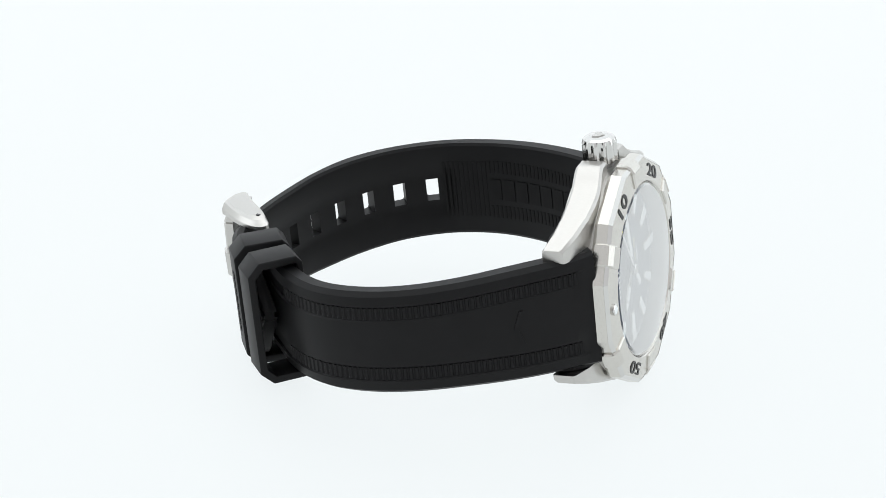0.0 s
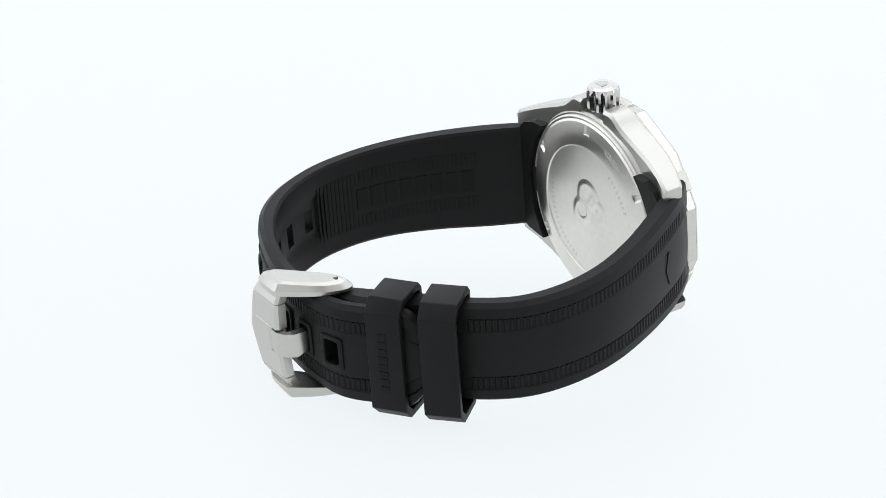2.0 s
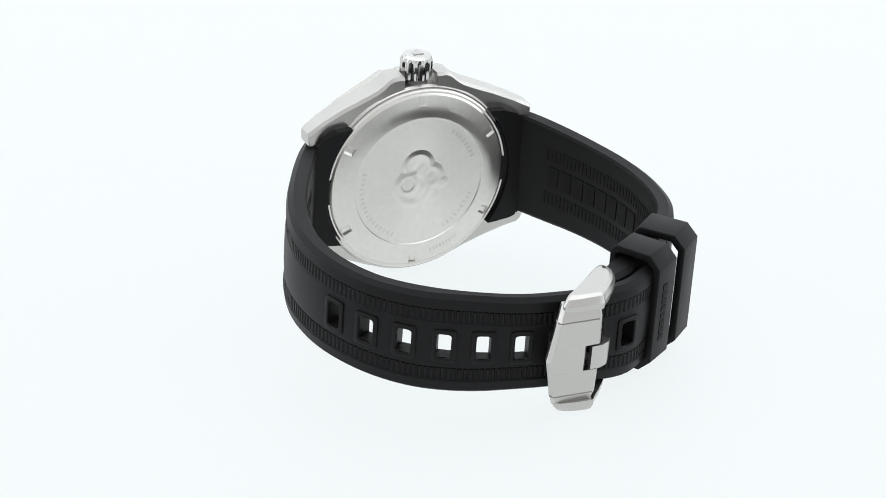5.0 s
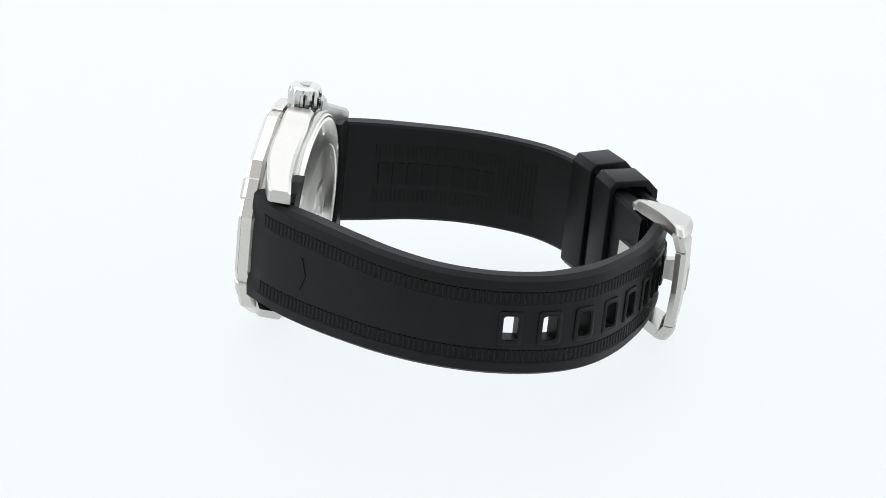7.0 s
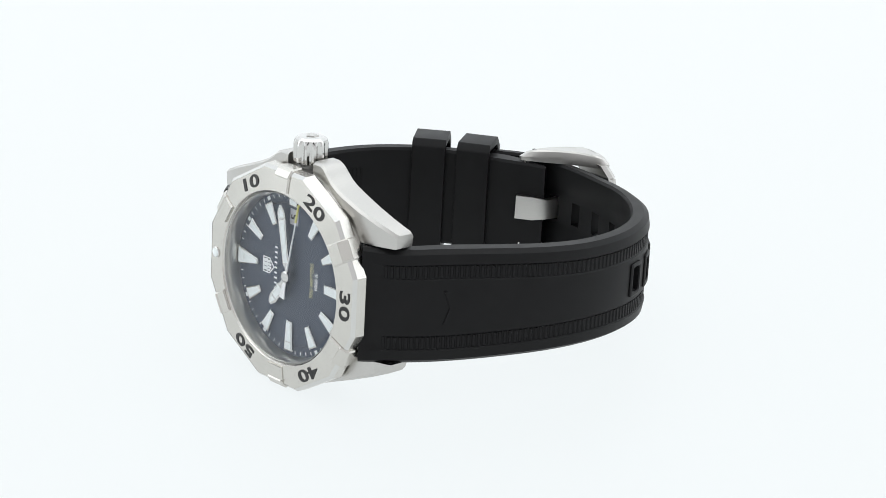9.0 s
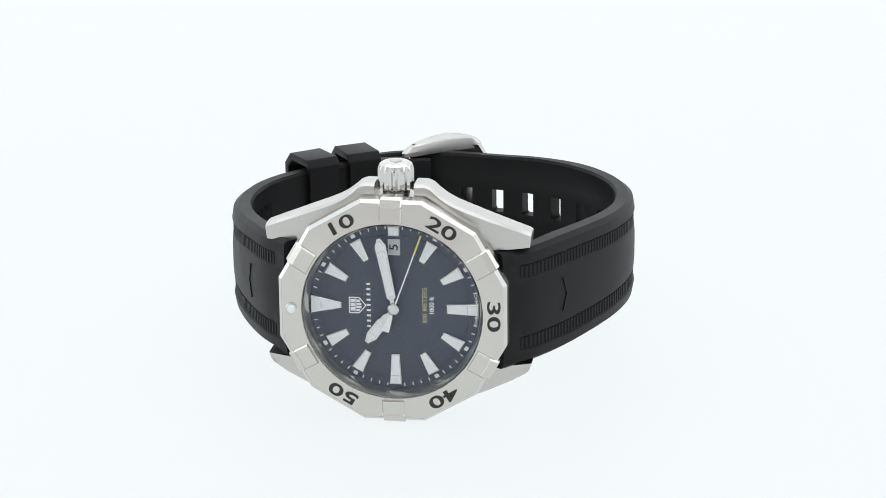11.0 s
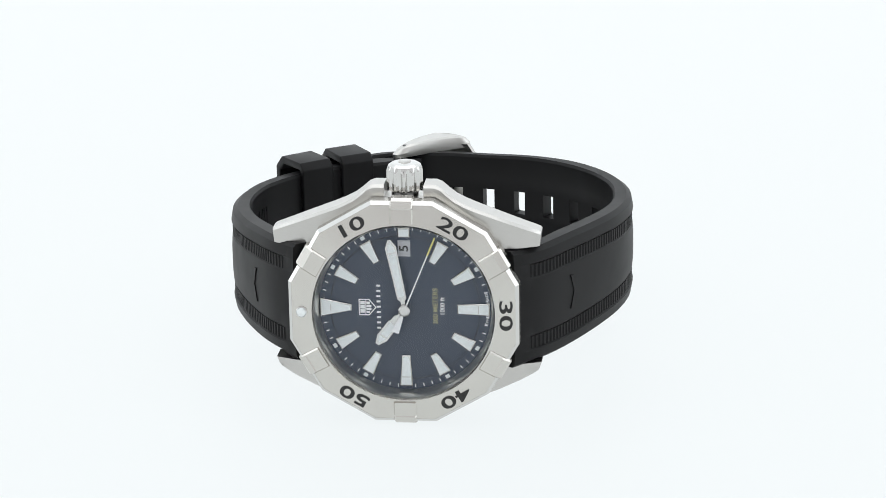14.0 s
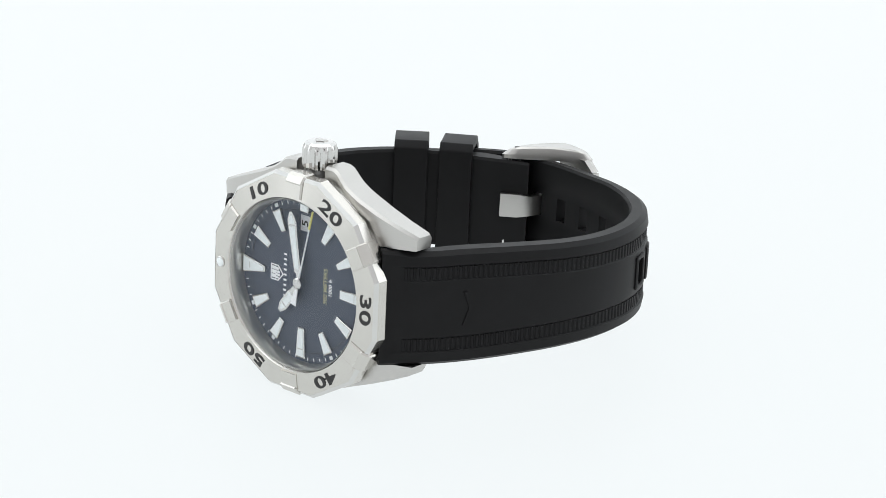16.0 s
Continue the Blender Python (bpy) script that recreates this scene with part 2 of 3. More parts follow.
# -- bezel: twelve-sided, six gripping tabs, five numerals, one pip --
def build_bezel():
    bm = bmesh.new()

    def gon(inr, y):
        r = inr / math.cos(math.pi / 12)
        return [(r * math.cos(radians(15 + 30 * k)), y, r * math.sin(radians(15 + 30 * k))) for k in range(12)]

    def circ(r, y, m=12, per=8):
        return [(r * math.cos(radians(15 + 360 * k / (m * per))), y, r * math.sin(radians(15 + 360 * k / (m * per)))) for k in range(m * per)]

    def gon_fine(inr, y, per=8):
        pts, g = [], gon(inr, y)
        for k in range(12):
            a, b = Vector(g[k]), Vector(g[(k + 1) % 12])
            pts += [tuple(a.lerp(b, i / per)) for i in range(per)]
        return pts
    loft(bm, [circ(15.3, -1.0), circ(15.35, -2.45), circ(15.55, -2.75), gon_fine(19.0, -2.25), gon_fine(19.5, -1.7), gon_fine(19.6, 0.2),
              gon_fine(19.2, 0.8), gon_fine(18.0, 0.95)], caps=False)
    bezel = part("bezel", bm, STEEL_BEZEL, watch, "twelve-sided brushed steel dive bezel", smooth=22)
    bm = bmesh.new()
    loft(bm, [gon_fine(18.98, -2.29), gon_fine(19.54, -1.68), gon_fine(19.45, -1.6), gon_fine(18.9, -2.15)], caps=False)
    part("bezel_rim", bm, STEEL_POLISHED, bezel, "polished chamfer round the bezel", smooth=20)
    for k in range(6):
        deg = 90 + 60 * k
        bm = bmesh.new()
        h = 1.95
        secs = []
        for q in (-h, -h + 0.25, h - 0.25, h):
            d = 0.25 if abs(q) == h else 0.0
            prof = ((15.75, -2.5), (15.9, -3.05 + d), (18.3, -2.72 + d), (18.55, -2.85 + d), (19.6 - d, -2.2 + d), (20.0 - d, -1.5), (20.0 - d, 0.3), (19.0, 0.7), (17, 0.5))
            secs.append([(p[0], y, p[1]) for (r, y) in prof for p in radial_shape([(r, q)], deg)])
        loft(bm, secs)
        part("bezel_tab", bm, STEEL_BEZEL, bezel, smooth=25)
    for k, word in enumerate(("10", "20", "30", "40", "50")):
        o, c = dial_dir(60 * (k + 1))
        bm = text_bm(word, 3.1, (o.x * 17.25, -2.53, o.y * 17.25), (c.x, 0, c.y), (o.x, 0.147, o.y), 0.16, 1.80, 0.045)
        part("numeral", bm, INK_BLACK, bezel, "black engraved minute numeral " + word)
    o, c = dial_dir(0)
    bm = bmesh.new()
    revolve(bm, [(1.0, -2.3), (1.0, -2.75), (0.85, -2.85), (0.8, -2.8), (0.8, -2.4)], 32, o.x * 17.3, 0)
    part("pip_ring", bm, STEEL_POLISHED, bezel)
    bm = bmesh.new()
    revolve(bm, [(0.8, -2.5), (0.78, -2.82), (0.5, -2.98), (0.0, -3.05)], 32, o.x * 17.3, 0)
    part("pip", bm, LUME, bezel, "pale luminous pip at twelve", smooth=40)
    # a dark gap between bezel and case
    bm = bmesh.new()
    revolve(bm, [(17.5, 0.85), (18.7, 0.85), (18.7, 1.1), (17.5, 1.1)], 64)
    part("bezel_gap", bm, STEEL_DARK, bezel)
    # crystal and the ring under it
    bm = bmesh.new()
    revolve(bm, [(0.0, -2.74), (14.7, -2.74), (15.1, -2.5), (15.25, -2.1), (15.2, -1.7)], 96)
    crystal = part("crystal", bm, GLASS, watch, "flat clear sapphire crystal", smooth=12)
    crystal.visible_shadow = False
    bm = bmesh.new()
    revolve(bm, [(15.32, -2.5), (15.1, -2.2), (14.75, -0.5), (14.65, 1.2)], 96)
    part("inner_ring", bm, STEEL_CIRCULAR, watch, "polished ring between dial and crystal", smooth=30)


# -- dial with its markers, print, date and hands --
def build_dial():
    bm = bmesh.new()
    revolve(bm, [(0.0, 0.0), (14.9, 0.0), (14.9, 0.5), (0.0, 0.5)], 96)
    dial = part("dial", bm, DIAL, watch, "blue-black dial with white markers")
    bm = bmesh.new()
    revolve(bm, [(12.72, -0.005), (12.80, -0.03), (12.88, -0.005)], 96)
    part("dial_groove", bm, INK_BLACK, dial)

    def marker(deg, r0, r1, w0, w1):
        bm = bmesh.new()
        prism(bm, radial_shape([(r0, -w0), (r1, -w1), (r1, w1), (r0, w0)], deg), -0.55, 0.0, 0.12)
        m = part("hour_marker", bm, STEEL_POLISHED, dial, "polished steel framed hour marker")
        bm = bmesh.new()
        i = 0.24
        prism(bm, radial_shape([(r0 + i, -w0 + i * 0.8), (r1 - i, -w1 + i), (r1 - i, w1 - i), (r0 + i, w0 - i * 0.8)], deg), -0.60, -0.3, 0.04)
        part("marker_lume", bm, LUME, m, "white luminous fill")
        return m
    for h in (1, 2, 4, 5, 7, 8, 10, 11):
        marker(30 * h, 9.3, 13.3, 0.62, 1.12)
    for deg, r0, r1, w0, w1, cut in ((0, 9.1, 14.5, 0.55, 1.65, 12.6), (180, 8.9, 14.4, 0.85, 1.1, 12.4), (270, 8.4, 13.9, 0.75, 1.1, 12.2), (90, 12.6, 14.3, 1.0, 1.05, 0)):
        m = marker(deg, r0, r1, w0, w1)
        if cut:
            bm = bmesh.new()
            prism(bm, radial_shape([(cut, -w0), (cut + 0.14, -w0), (cut + 0.14, w0), (cut, w0)], deg), -0.63, -0.4)
            part("marker_bar", bm, STEEL_SATIN, m)
    # minute track
    bm = bmesh.new()
    for k in range(60):
        if k % 5:
            prism(bm, radial_shape([(13.75, -0.08), (14.35, -0.08), (14.35, 0.08), (13.75, 0.08)], 6 * k), -0.03, 0.0)
    tagged(part("minute_track", bm, INK_WHITE, dial, "white printed minute strokes"), kind="stuff")
    for h in (1, 2, 4, 5, 7, 8, 10, 11):
        bm = bmesh.new()
        prism(bm, radial_shape([(13.75, -0.38), (14.4, -0.38), (14.4, 0.38), (13.75, 0.38)], 30 * h), -0.05, 0.0)
        part("minute_square", bm, LUME, dial)
    # date window at three
    bm = bmesh.new()
    ow, iw = radial_shape([(9.15, -1.05), (11.95, -1.05), (11.95, 1.05), (9.15, 1.05)], 90), radial_shape([(9.4, -0.8), (11.7, -0.8), (11.7, 0.8), (9.4, 0.8)], 90)
    loft(bm, [[(p.x, y, p.y) for p in s] for s, y in ((ow, 0.0), (ow, -0.1), (iw, -0.02), (iw, 0.0))], caps=False)
    frame_ob = part("date_frame", bm, DATE_GREY, dial, "bevelled frame of the date window")
    bm = bmesh.new()
    prism(bm, iw, -0.015, 0.0)
    part("date_disc", bm, DATE_GREY, frame_ob, "pale grey date disc")
    part("date_figure", text_bm("5", 2.1, (0, -0.04, 10.55), (0, 0, 1), (-1, 0, 0), 0.03, 1.2, 0.03), INK_BLACK, frame_ob, "black figure five")
    # printed words; the maker's marks stay plain shapes
    up, rt = (-1, 0, 0), (0, 0, 1)
    part("depth_print", text_bm("300 METERS", 1.22, (5.15, -0.02, 0.35), rt, up, 0.03, 1.02, 0.01), INK_OLIVE, dial, "olive gold depth rating print")
    part("depth_print", text_bm("1000 ft", 1.12, (6.35, -0.02, 0.35), rt, up, 0.03, 1.02, 0.01), INK_WHITE, dial, "white depth rating print")
    for word, deg in (("SWISS", 187.5), ("MADE", 171.5)):
        o, c = dial_dir(deg)
        part("origin_print", text_bm(word, 0.72, (o.x * 14.1, -0.02, o.y * 14.1), (-c.x, 0, -c.y), (-o.x, 0, -o.y), 0.03, 1.1), INK_WHITE, dial, "small white print")
    bm = bars_bm(bmesh.new(), (-4.55, -0.02, 0.1), rt, up, (0.34,) * 9, 0.68, 0.60, 0.015)
    part("name_print", bm, INK_WHITE, dial, "line of white print under the shield")
    # shield: white outline, filled upper half with dark strokes
    so = [(-1.45, 1.3), (-1.45, -0.5), (0.0, -1.75), (1.45, -0.5), (1.45, 1.3)]
    place = lambda p, k: (-6.65 - p[1] * k, p[0] * k)
    bm = bmesh.new()
    loft(bm, [[(place(p, k)[0], y, place(p, k)[1]) for p in so] for k, y in ((1.0, 0.0), (1.0, -0.12), (0.88, -0.12), (0.88, 0.0))], caps=False)
    shield = part("shield", bm, INK_WHITE, dial, "white outlined shield emblem")
    bm = bmesh.new()
    for a, b, h in ((-1.0, -0.4, 0.75), (-0.25, 0.35, 0.75), (0.5, 1.05, 0.75)):
        prism(bm, [(-6.65 - z, x) for x, z in ((a, 0.28), (b, 0.28), (b, 0.28 + h), (a, 0.28 + h))], -0.1, 0.0)
    for a, b, h in ((-1.05, -0.7, 0.6), (-0.55, -0.15, 0.85), (-0.02, 0.38, 0.85), (0.52, 0.98, 0.6)):
        prism(bm, [(-6.65 - z, x) for x, z in ((a, 0.0), (b, 0.0), (b, -h), (a, -h))], -0.1, 0.0)
    prism(bm, [(-6.65 - z, x) for x, z in ((-1.3, 0.08), (1.3, 0.08), (1.3, 0.18), (-1.3, 0.18))], -0.1, 0.0)
    part("shield_strokes", bm, INK_WHITE, shield)


def build_hands():
    def hand(name, deg, outline, lume, y, label, tip=None):
        bm = bmesh.new()
        prism(bm, radial_shape(outline, deg), y, y + 0.22, 0.05)
        ob = part(name, bm, STEEL_POLISHED, watch, label)
        for l in ([lume] if lume else []) + ([tip] if tip else []):
            bm = bmesh.new()
            prism(bm, radial_shape(l, deg), y - 0.04, y + 0.1)
            part("hand_lume", bm, LUME, ob, "white luminous fill")
        return ob
    hand("hour_needle", 307.5, [(-0.9, -0.4), (1.6, -0.4), (2.0, -0.75), (3.0, -0.75), (3.3, -1.0), (6.6, -1.0), (8.0, -0.35), (8.0, 0.35), (6.6, 1.0), (3.3, 1.0), (3.0, 0.75), (2.0, 0.75), (1.6, 0.4), (-0.9, 0.4)],
         [(3.4, -0.65), (6.0, -0.65), (6.0, 0.65), (3.4, 0.65)], -1.0, "short polished hour pointer with white fill",
         [(6.3, -0.65), (7.5, -0.2), (7.5, 0.2), (6.3, 0.65)])
    hand("minute_needle", 79.0, [(-0.9, -0.4), (1.6, -0.4), (2.0, -0.8), (11.2, -1.0), (12.6, -0.3), (12.6, 0.3), (11.2, 1.0), (2.0, 0.8), (1.6, 0.4), (-0.9, 0.4)],
         [(2.4, -0.5), (10.0, -0.62), (10.0, 0.62), (2.4, 0.5)], -1.35, "long polished minute pointer with white fill",
         [(10.4, -0.62), (11.1, -0.62), (12.0, -0.15), (12.0, 0.15), (11.1, 0.62), (10.4, 0.62)])
    global SECONDS
    sec = SECONDS = hand("seconds_needle", 119.5, [(-4.3, -0.62), (-1.4, -0.3), (-1.0, -0.14), (13.9, -0.09), (13.9, 0.09), (-1.0, 0.14), (-1.4, 0.3), (-4.3, 0.62)], None, -1.65, "thin white seconds pointer with yellow tip")
    sec.data.materials.clear()
    sec.data.materials.append(INK_WHITE)
    bm = bmesh.new()
    prism(bm, radial_shape([(10.6, -0.16), (14.0, -0.13), (14.0, 0.13), (10.6, 0.16)], 119.5), -1.70, -1.42)
    part("needle_tip", bm, INK_YELLOW, sec, "yellow painted tip")
    bm = bmesh.new()
    revolve(bm, [(0.0, -1.95), (0.75, -1.95), (1.0, -1.8), (1.0, -1.0), (0.5, -0.2)], 32)
    part("needle_cap", bm, STEEL_POLISHED, watch, "polished centre cap", smooth=30)


# -- case back: conical brushed ring, six wrench notches, embossed emblem --
def build_case_back():
    cx, cz = 0.0, 0.0
    bm = bmesh.new()
    # the outline of its section; six wrench notches are sunk into the cone
    prof = [(18.6, 6.9), (18.6, 7.45), (18.3, 7.75), (17.95, 7.7), (17.75, 7.85), (17.55, 7.98), (17.45, 8.0), (15.75, 8.33), (15.65, 8.35), (13.5, 8.75), (13.2, 8.72),
            (13.05, 8.5), (12.6, 8.45), (0, 8.4)]
    segs = 240
    rings = revolve(bm, prof, segs, cx, cz)
    for k in range(segs):
        off = (k * 360 / segs + 30) % 60 - 30
        if abs(off - 30) < 1.9 or abs(off + 30) < 1.9:
            for r in (6, 7):
                rings[r][k].co.y -= 0.35
    back = part("case_back", bm, STEEL_CIRCULAR, watch, "brushed steel screw-down case back", smooth=18)
    # emblem: a low relief of overlapping round lobes with a sunken port, its edge drawn as a soft ridge
    lobes = ((0.9, -1.2, 4.3), (0.2, 3.2, 3.3), (-2.4, 0.8, 2.8), (-4.8, -0.9, 1.4))
    n, size = 72, 7.6
    grid = []
    bm = bmesh.new()
    for i in range(n + 1):
        row = []
        for j in range(n + 1):
            u, v = size * (2 * i / n - 1), size * (2 * j / n - 1)
            d = max(r - math.hypot(u - x, v - z) for x, z, r in lobes)
            step = lambda e0, e1, q: max(0.0, min(1.0, (q - e0) / (e1 - e0)))
            h = 0.22 * step(-0.5, 0.8, d) - 0.11 * step(0.9, 1.9, d)
            port = math.hypot(u - 2.2, v + 0.4)
            h += 0.12 * step(-2.4, -1.7, -port) - 0.28 * step(-1.5, -0.9, -port)
            h += 0.06 * math.sin(2.1 * u + 1.3 * v) * step(1.5, 2.4, d) * step(2.4, 3.0, port)
            row.append(bm.verts.new((cx + u, 8.36 + h, cz + v)))
        grid.append(row)
    for i in range(n):
        for j in range(n):
            bm.faces.new((grid[i][j], grid[i + 1][j], grid[i + 1][j + 1], grid[i][j + 1]))
    part("emblem", bm, STEEL_CIRCULAR, back, "low embossed emblem in the plate's middle", smooth=60)
    # engraved marks round the plate
    rt = lambda c: (c.x, 0, c.y)
    bm = bmesh.new()
    for deg0, n in ((300, 9), (20, 8), (165, 10), (215, 7)):
        for k in range(n):
            o, c = dial_dir(deg0 + 5.0 * k)
            prism(bm, [(p.x + cx, p.y + cz) for p in radial_shape([(11.2, -0.22), (12.0, -0.22), (12.0, 0.22), (11.2, 0.22)], deg0 + 5.0 * k)], 8.38, 8.47)
    tagged(part("engraved_lettering", bm, GREY_GROOVE, back, "small engraved strokes round the plate"), kind="stuff")
    bm = bmesh.new()
    for deg0, n in ((50, 8), (283, 9)):
        for k in range(n):
            pts = [(p.x + cx, p.y + cz) for p in radial_shape([(15.0, -0.2), (15.9, -0.2), (15.9, 0.2), (15.0, 0.2)], deg0 + 2.6 * k)]
            loft(bm, [[(x, y, z) for (x, z), y in zip(pts, ys)] for ys in ((8.1,) * 4, (8.49, 8.32, 8.32, 8.49))])
    tagged(part("engraved_code", bm, GREY_GROOVE, back, "engraved code shown as plain bars"), kind="stuff")


# -- strap: two rubber halves swept along curves in the watch's space --
class Sweep:
    """A smooth line of (x, y, z middle, half width, thickness), walked by its length in millimetres. h is the height over the inner face."""
    def __init__(self, knots, side):
        self.p = []
        n = len(knots)
        for i in range(n - 1):
            q = [knots[max(0, i - 1)], knots[i], knots[i + 1], knots[min(n - 1, i + 2)]]
            for j in range(24):
                t = j / 24
                self.p.append([0.5 * (2 * b + (c - a) * t + (2 * a - 5 * b + 4 * c - d) * t * t + (3 * b - a - 3 * c + d) * t ** 3)
                               for a, b, c, d in zip(*q)])
        self.p.append(list(knots[-1]))
        self.s = [0.0]
        for a, b in zip(self.p, self.p[1:]):
            self.s.append(self.s[-1] + math.hypot(b[0] - a[0], b[1] - a[1]))
        self.length, self.side = self.s[-1], side
        self.arr, self.sa = np.array(self.p), np.array(self.s)

    def row(self, s):
        return [float(np.interp(s, self.sa, self.arr[:, k])) for k in range(5)]

    def basis(self, s):
        a, b = self.row(max(0, s - 0.8)), self.row(min(self.length, s + 0.8))
        t = Vector((b[0] - a[0], b[1] - a[1], 0)).normalized()
        return t, Vector((t.y, -t.x, 0)) * self.side

    def at(self, s, v, h):
        x, y, z, _, _ = self.row(s)
        _, n = self.basis(s)
        return Vector((x, y, z + v)) + n * h

    def near(self, x, y):
        return float(self.sa[np.argmin((self.arr[:, 0] - x) ** 2 + (self.arr[:, 1] - y) ** 2)])


HOLE, SLOT = 2.2, 1.14


def lean(x, y):
    """The strap sags from the case towards the buckle and towards six o'clock: the height of its middle."""
    return 0.3 - 0.030 * y - 0.026 * x


def knots(rows):
    return [(x, y, z + lean(x, y), w, t) for x, y, z, w, t in rows]


LONG = Sweep(knots([(16.5, 2.2, 0.1, 10.2, 2.8), (20.4, 7.3, 0.2, 10.15, 3.5), (24.4, 14.5, 0.6, 10.15, 3.95), (28.7, 22.5, 1.05, 9.85, 3.85), (31.9, 30.5, 1.35, 9.5, 3.75), (33.3, 38.5, 1.55, 9.25, 3.65),
                    (32.5, 47, 1.7, 9.2, 3.55), (28.9, 55, 1.65, 9.25, 3.55), (23.1, 61, 1.5, 9.4, 3.55), (16, 65.3, 1.3, 9.4, 2.9), (8, 67.9, 1.15, 9.0, 2.9), (0, 69.2, 0.95, 9.0, 2.8),
                    (-6, 69.4, 0.7, 9.0, 2.8), (-11.5, 68.4, 0.25, 9.3, 2.8), (-16.8, 65, 0.0, 9.3, 2.7), (-21.2, 61.6, -0.1, 9.2, 2.6), (-23.6, 59.4, 0.1, 5.5, 2.5), (-26, 57, 0.1, 0.9, 2.4)]), 1)
SHORT = Sweep(knots([(-16.5, 2.2, 0.1, 10.2, 3.1), (-20.4, 7.3, 0.1, 10.15, 3.8), (-24.1, 13.5, -0.15, 10.0, 3.95), (-28.1, 21.3, -0.45, 9.6, 3.85), (-31.0, 29.5, -0.7, 9.4, 3.75), (-31.8, 37.5, -0.8, 9.35, 3.65),
                     (-30.4, 45, -0.65, 9.35, 3.55), (-26.2, 51.3, -0.3, 9.4, 3.55), (-20.0, 56.7, 0.1, 9.4, 3.55), (-14.0, 60.8, 0.2, 9.2, 4.3), (-11.2, 62.7, 0.25, 9.1, 4.6), (-7.3, 65.4, 0.3, 9.0, 3.2),
                     (-4.6, 67.2, 0.3, 8.9, 1.5)]), -1)


def build_strap(sweep, name, label, holes, rib_from, rib_to):
    def profile(s):
        x, y, z, w, t = sweep.row(s)
        e = min(1.0, w / 9.0)
        # the middle is cut at +-HOLE; round the holes the inner face is hollowed
        # towards the lugs the grooves run out and the edges sharpen
        g = max(0.0, min(1.0, (s - rib_from + 3.5) / 4.0))
        w = w + 0.1 * (1 - g)
        hol = 0.5 * max(0.0, min(1.0, (s - holes[-1] + 5.0) / 2.5)) if holes else 0.0
        o = [(w, 0.35 * e), (w, t - 0.8 - 0.5 * g), (w - (0.5 + 0.2 * g) * e, t - 0.22 - 0.13 * g), (w - 2.4 * e, t - 0.05), (w - 2.7 * e, t - 0.05 - 0.35 * g), (w - 4.9 * e, t - 0.05 - 0.35 * g),
             (w - 5.2 * e, t - 0.15), (min(HOLE, w * 0.4), t)]
        i = [(w - 0.5 * e, 0.0), (min(HOLE + 2.6, w * 0.6), 0.0), (min(HOLE + 1.6, w * 0.5), hol), (min(HOLE, w * 0.4), hol)]
        # up over the outer face from edge to edge, back along the inner face
        ring = o + [(-v, h) for v, h in reversed(o)] + [(-v, h) for v, h in i] + [(v, h) for v, h in reversed(i)]
        return ring
    cuts = sorted(set([round(k * sweep.length / 130, 3) for k in range(131)] + [round(s + d, 3) for s in holes for d in (-SLOT, SLOT)]))
    cuts = [c for k, c in enumerate(cuts) if not any(0.002 < abs(c - (s + d)) < 0.35 for s in holes for d in (-SLOT, SLOT))]
    bm = bmesh.new()
    rows = []
    for s in cuts:
        rows.append([bm.verts.new(sweep.at(s, v, h)) for v, h in profile(s)])
    n = len(rows[0])
    for a, b, s0, s1 in zip(rows, rows[1:], cuts, cuts[1:]):
        mid = (s0 + s1) / 2
        open_here = any(abs(mid - s) < SLOT for s in holes)
        for k in range(n):
            l = (k + 1) % n
            if open_here and k in (7, 19):
                continue
            bm.faces.new((a[k], a[l], b[l], b[k]))
        if open_here:
            bm.faces.new((a[7], a[20], b[20], b[7]))
            bm.faces.new((a[8], a[19], b[19], b[8]))
    for s in holes:
        for d in (-SLOT, SLOT):
            r = rows[min(range(len(cuts)), key=lambda k: abs(cuts[k] - s - d))]
            bm.faces.new((r[7], r[8], r[19], r[20]))
    bm.faces.new(rows[0])
    bm.faces.new(rows[-1])
    strap = part(name, bm, RUBBER, watch, label, smooth=30)
    # ribbed bands in the two grooves
    for sg in (-1, 1):
        bm = bmesh.new()
        s = rib_from
        while s < rib_to:
            w, t = sweep.row(s)[3:5]
            secs = []
            for v in (w - 4.85, w - 2.75):
                secs.append([sweep.at(s + d, sg * v, t + h) for d, h in ((-0.40, -0.46), (-0.17, -0.22), (0.17, -0.22), (0.40, -0.46))])
            loft(bm, secs)
            s += 0.9
        tagged(part("ribbed_band", bm, RUBBER, strap, "fine cross ribs in the strap's groove"), kind="stuff")
    return strap


def rim_frame(sweep, s, parent, ds=1.92, dv=3.1):
    """A raised frame round a hole."""
    t = sweep.row(s)[4]
    bm = bmesh.new()
    secs = []
    for k, h in (((ds, dv), -0.1), ((ds, dv), 0.22), ((ds - 0.25, dv - 0.25), 0.38), ((ds - 0.55, dv - 0.6), 0.38), ((ds - 0.72, dv - 0.8), 0.2), ((ds - 0.72, dv - 0.8), -0.3)):
        a, b = k
        q = 0.55
        ring = [(-a + q, -b), (a - q, -b), (a - 0.15, -b + 0.15), (a, -b + q), (a, b - q), (a - 0.15, b - 0.15), (a - q, b), (-a + q, b), (-a + 0.15, b - 0.15), (-a, b - q), (-a, -b + q), (-a + 0.15, -b + 0.15)]
        secs.append([sweep.at(s + p, v, t + h) for p, v in ring])
    loft(bm, secs, caps=False)
    part("hole_frame", bm, RUBBER, parent, smooth=25)


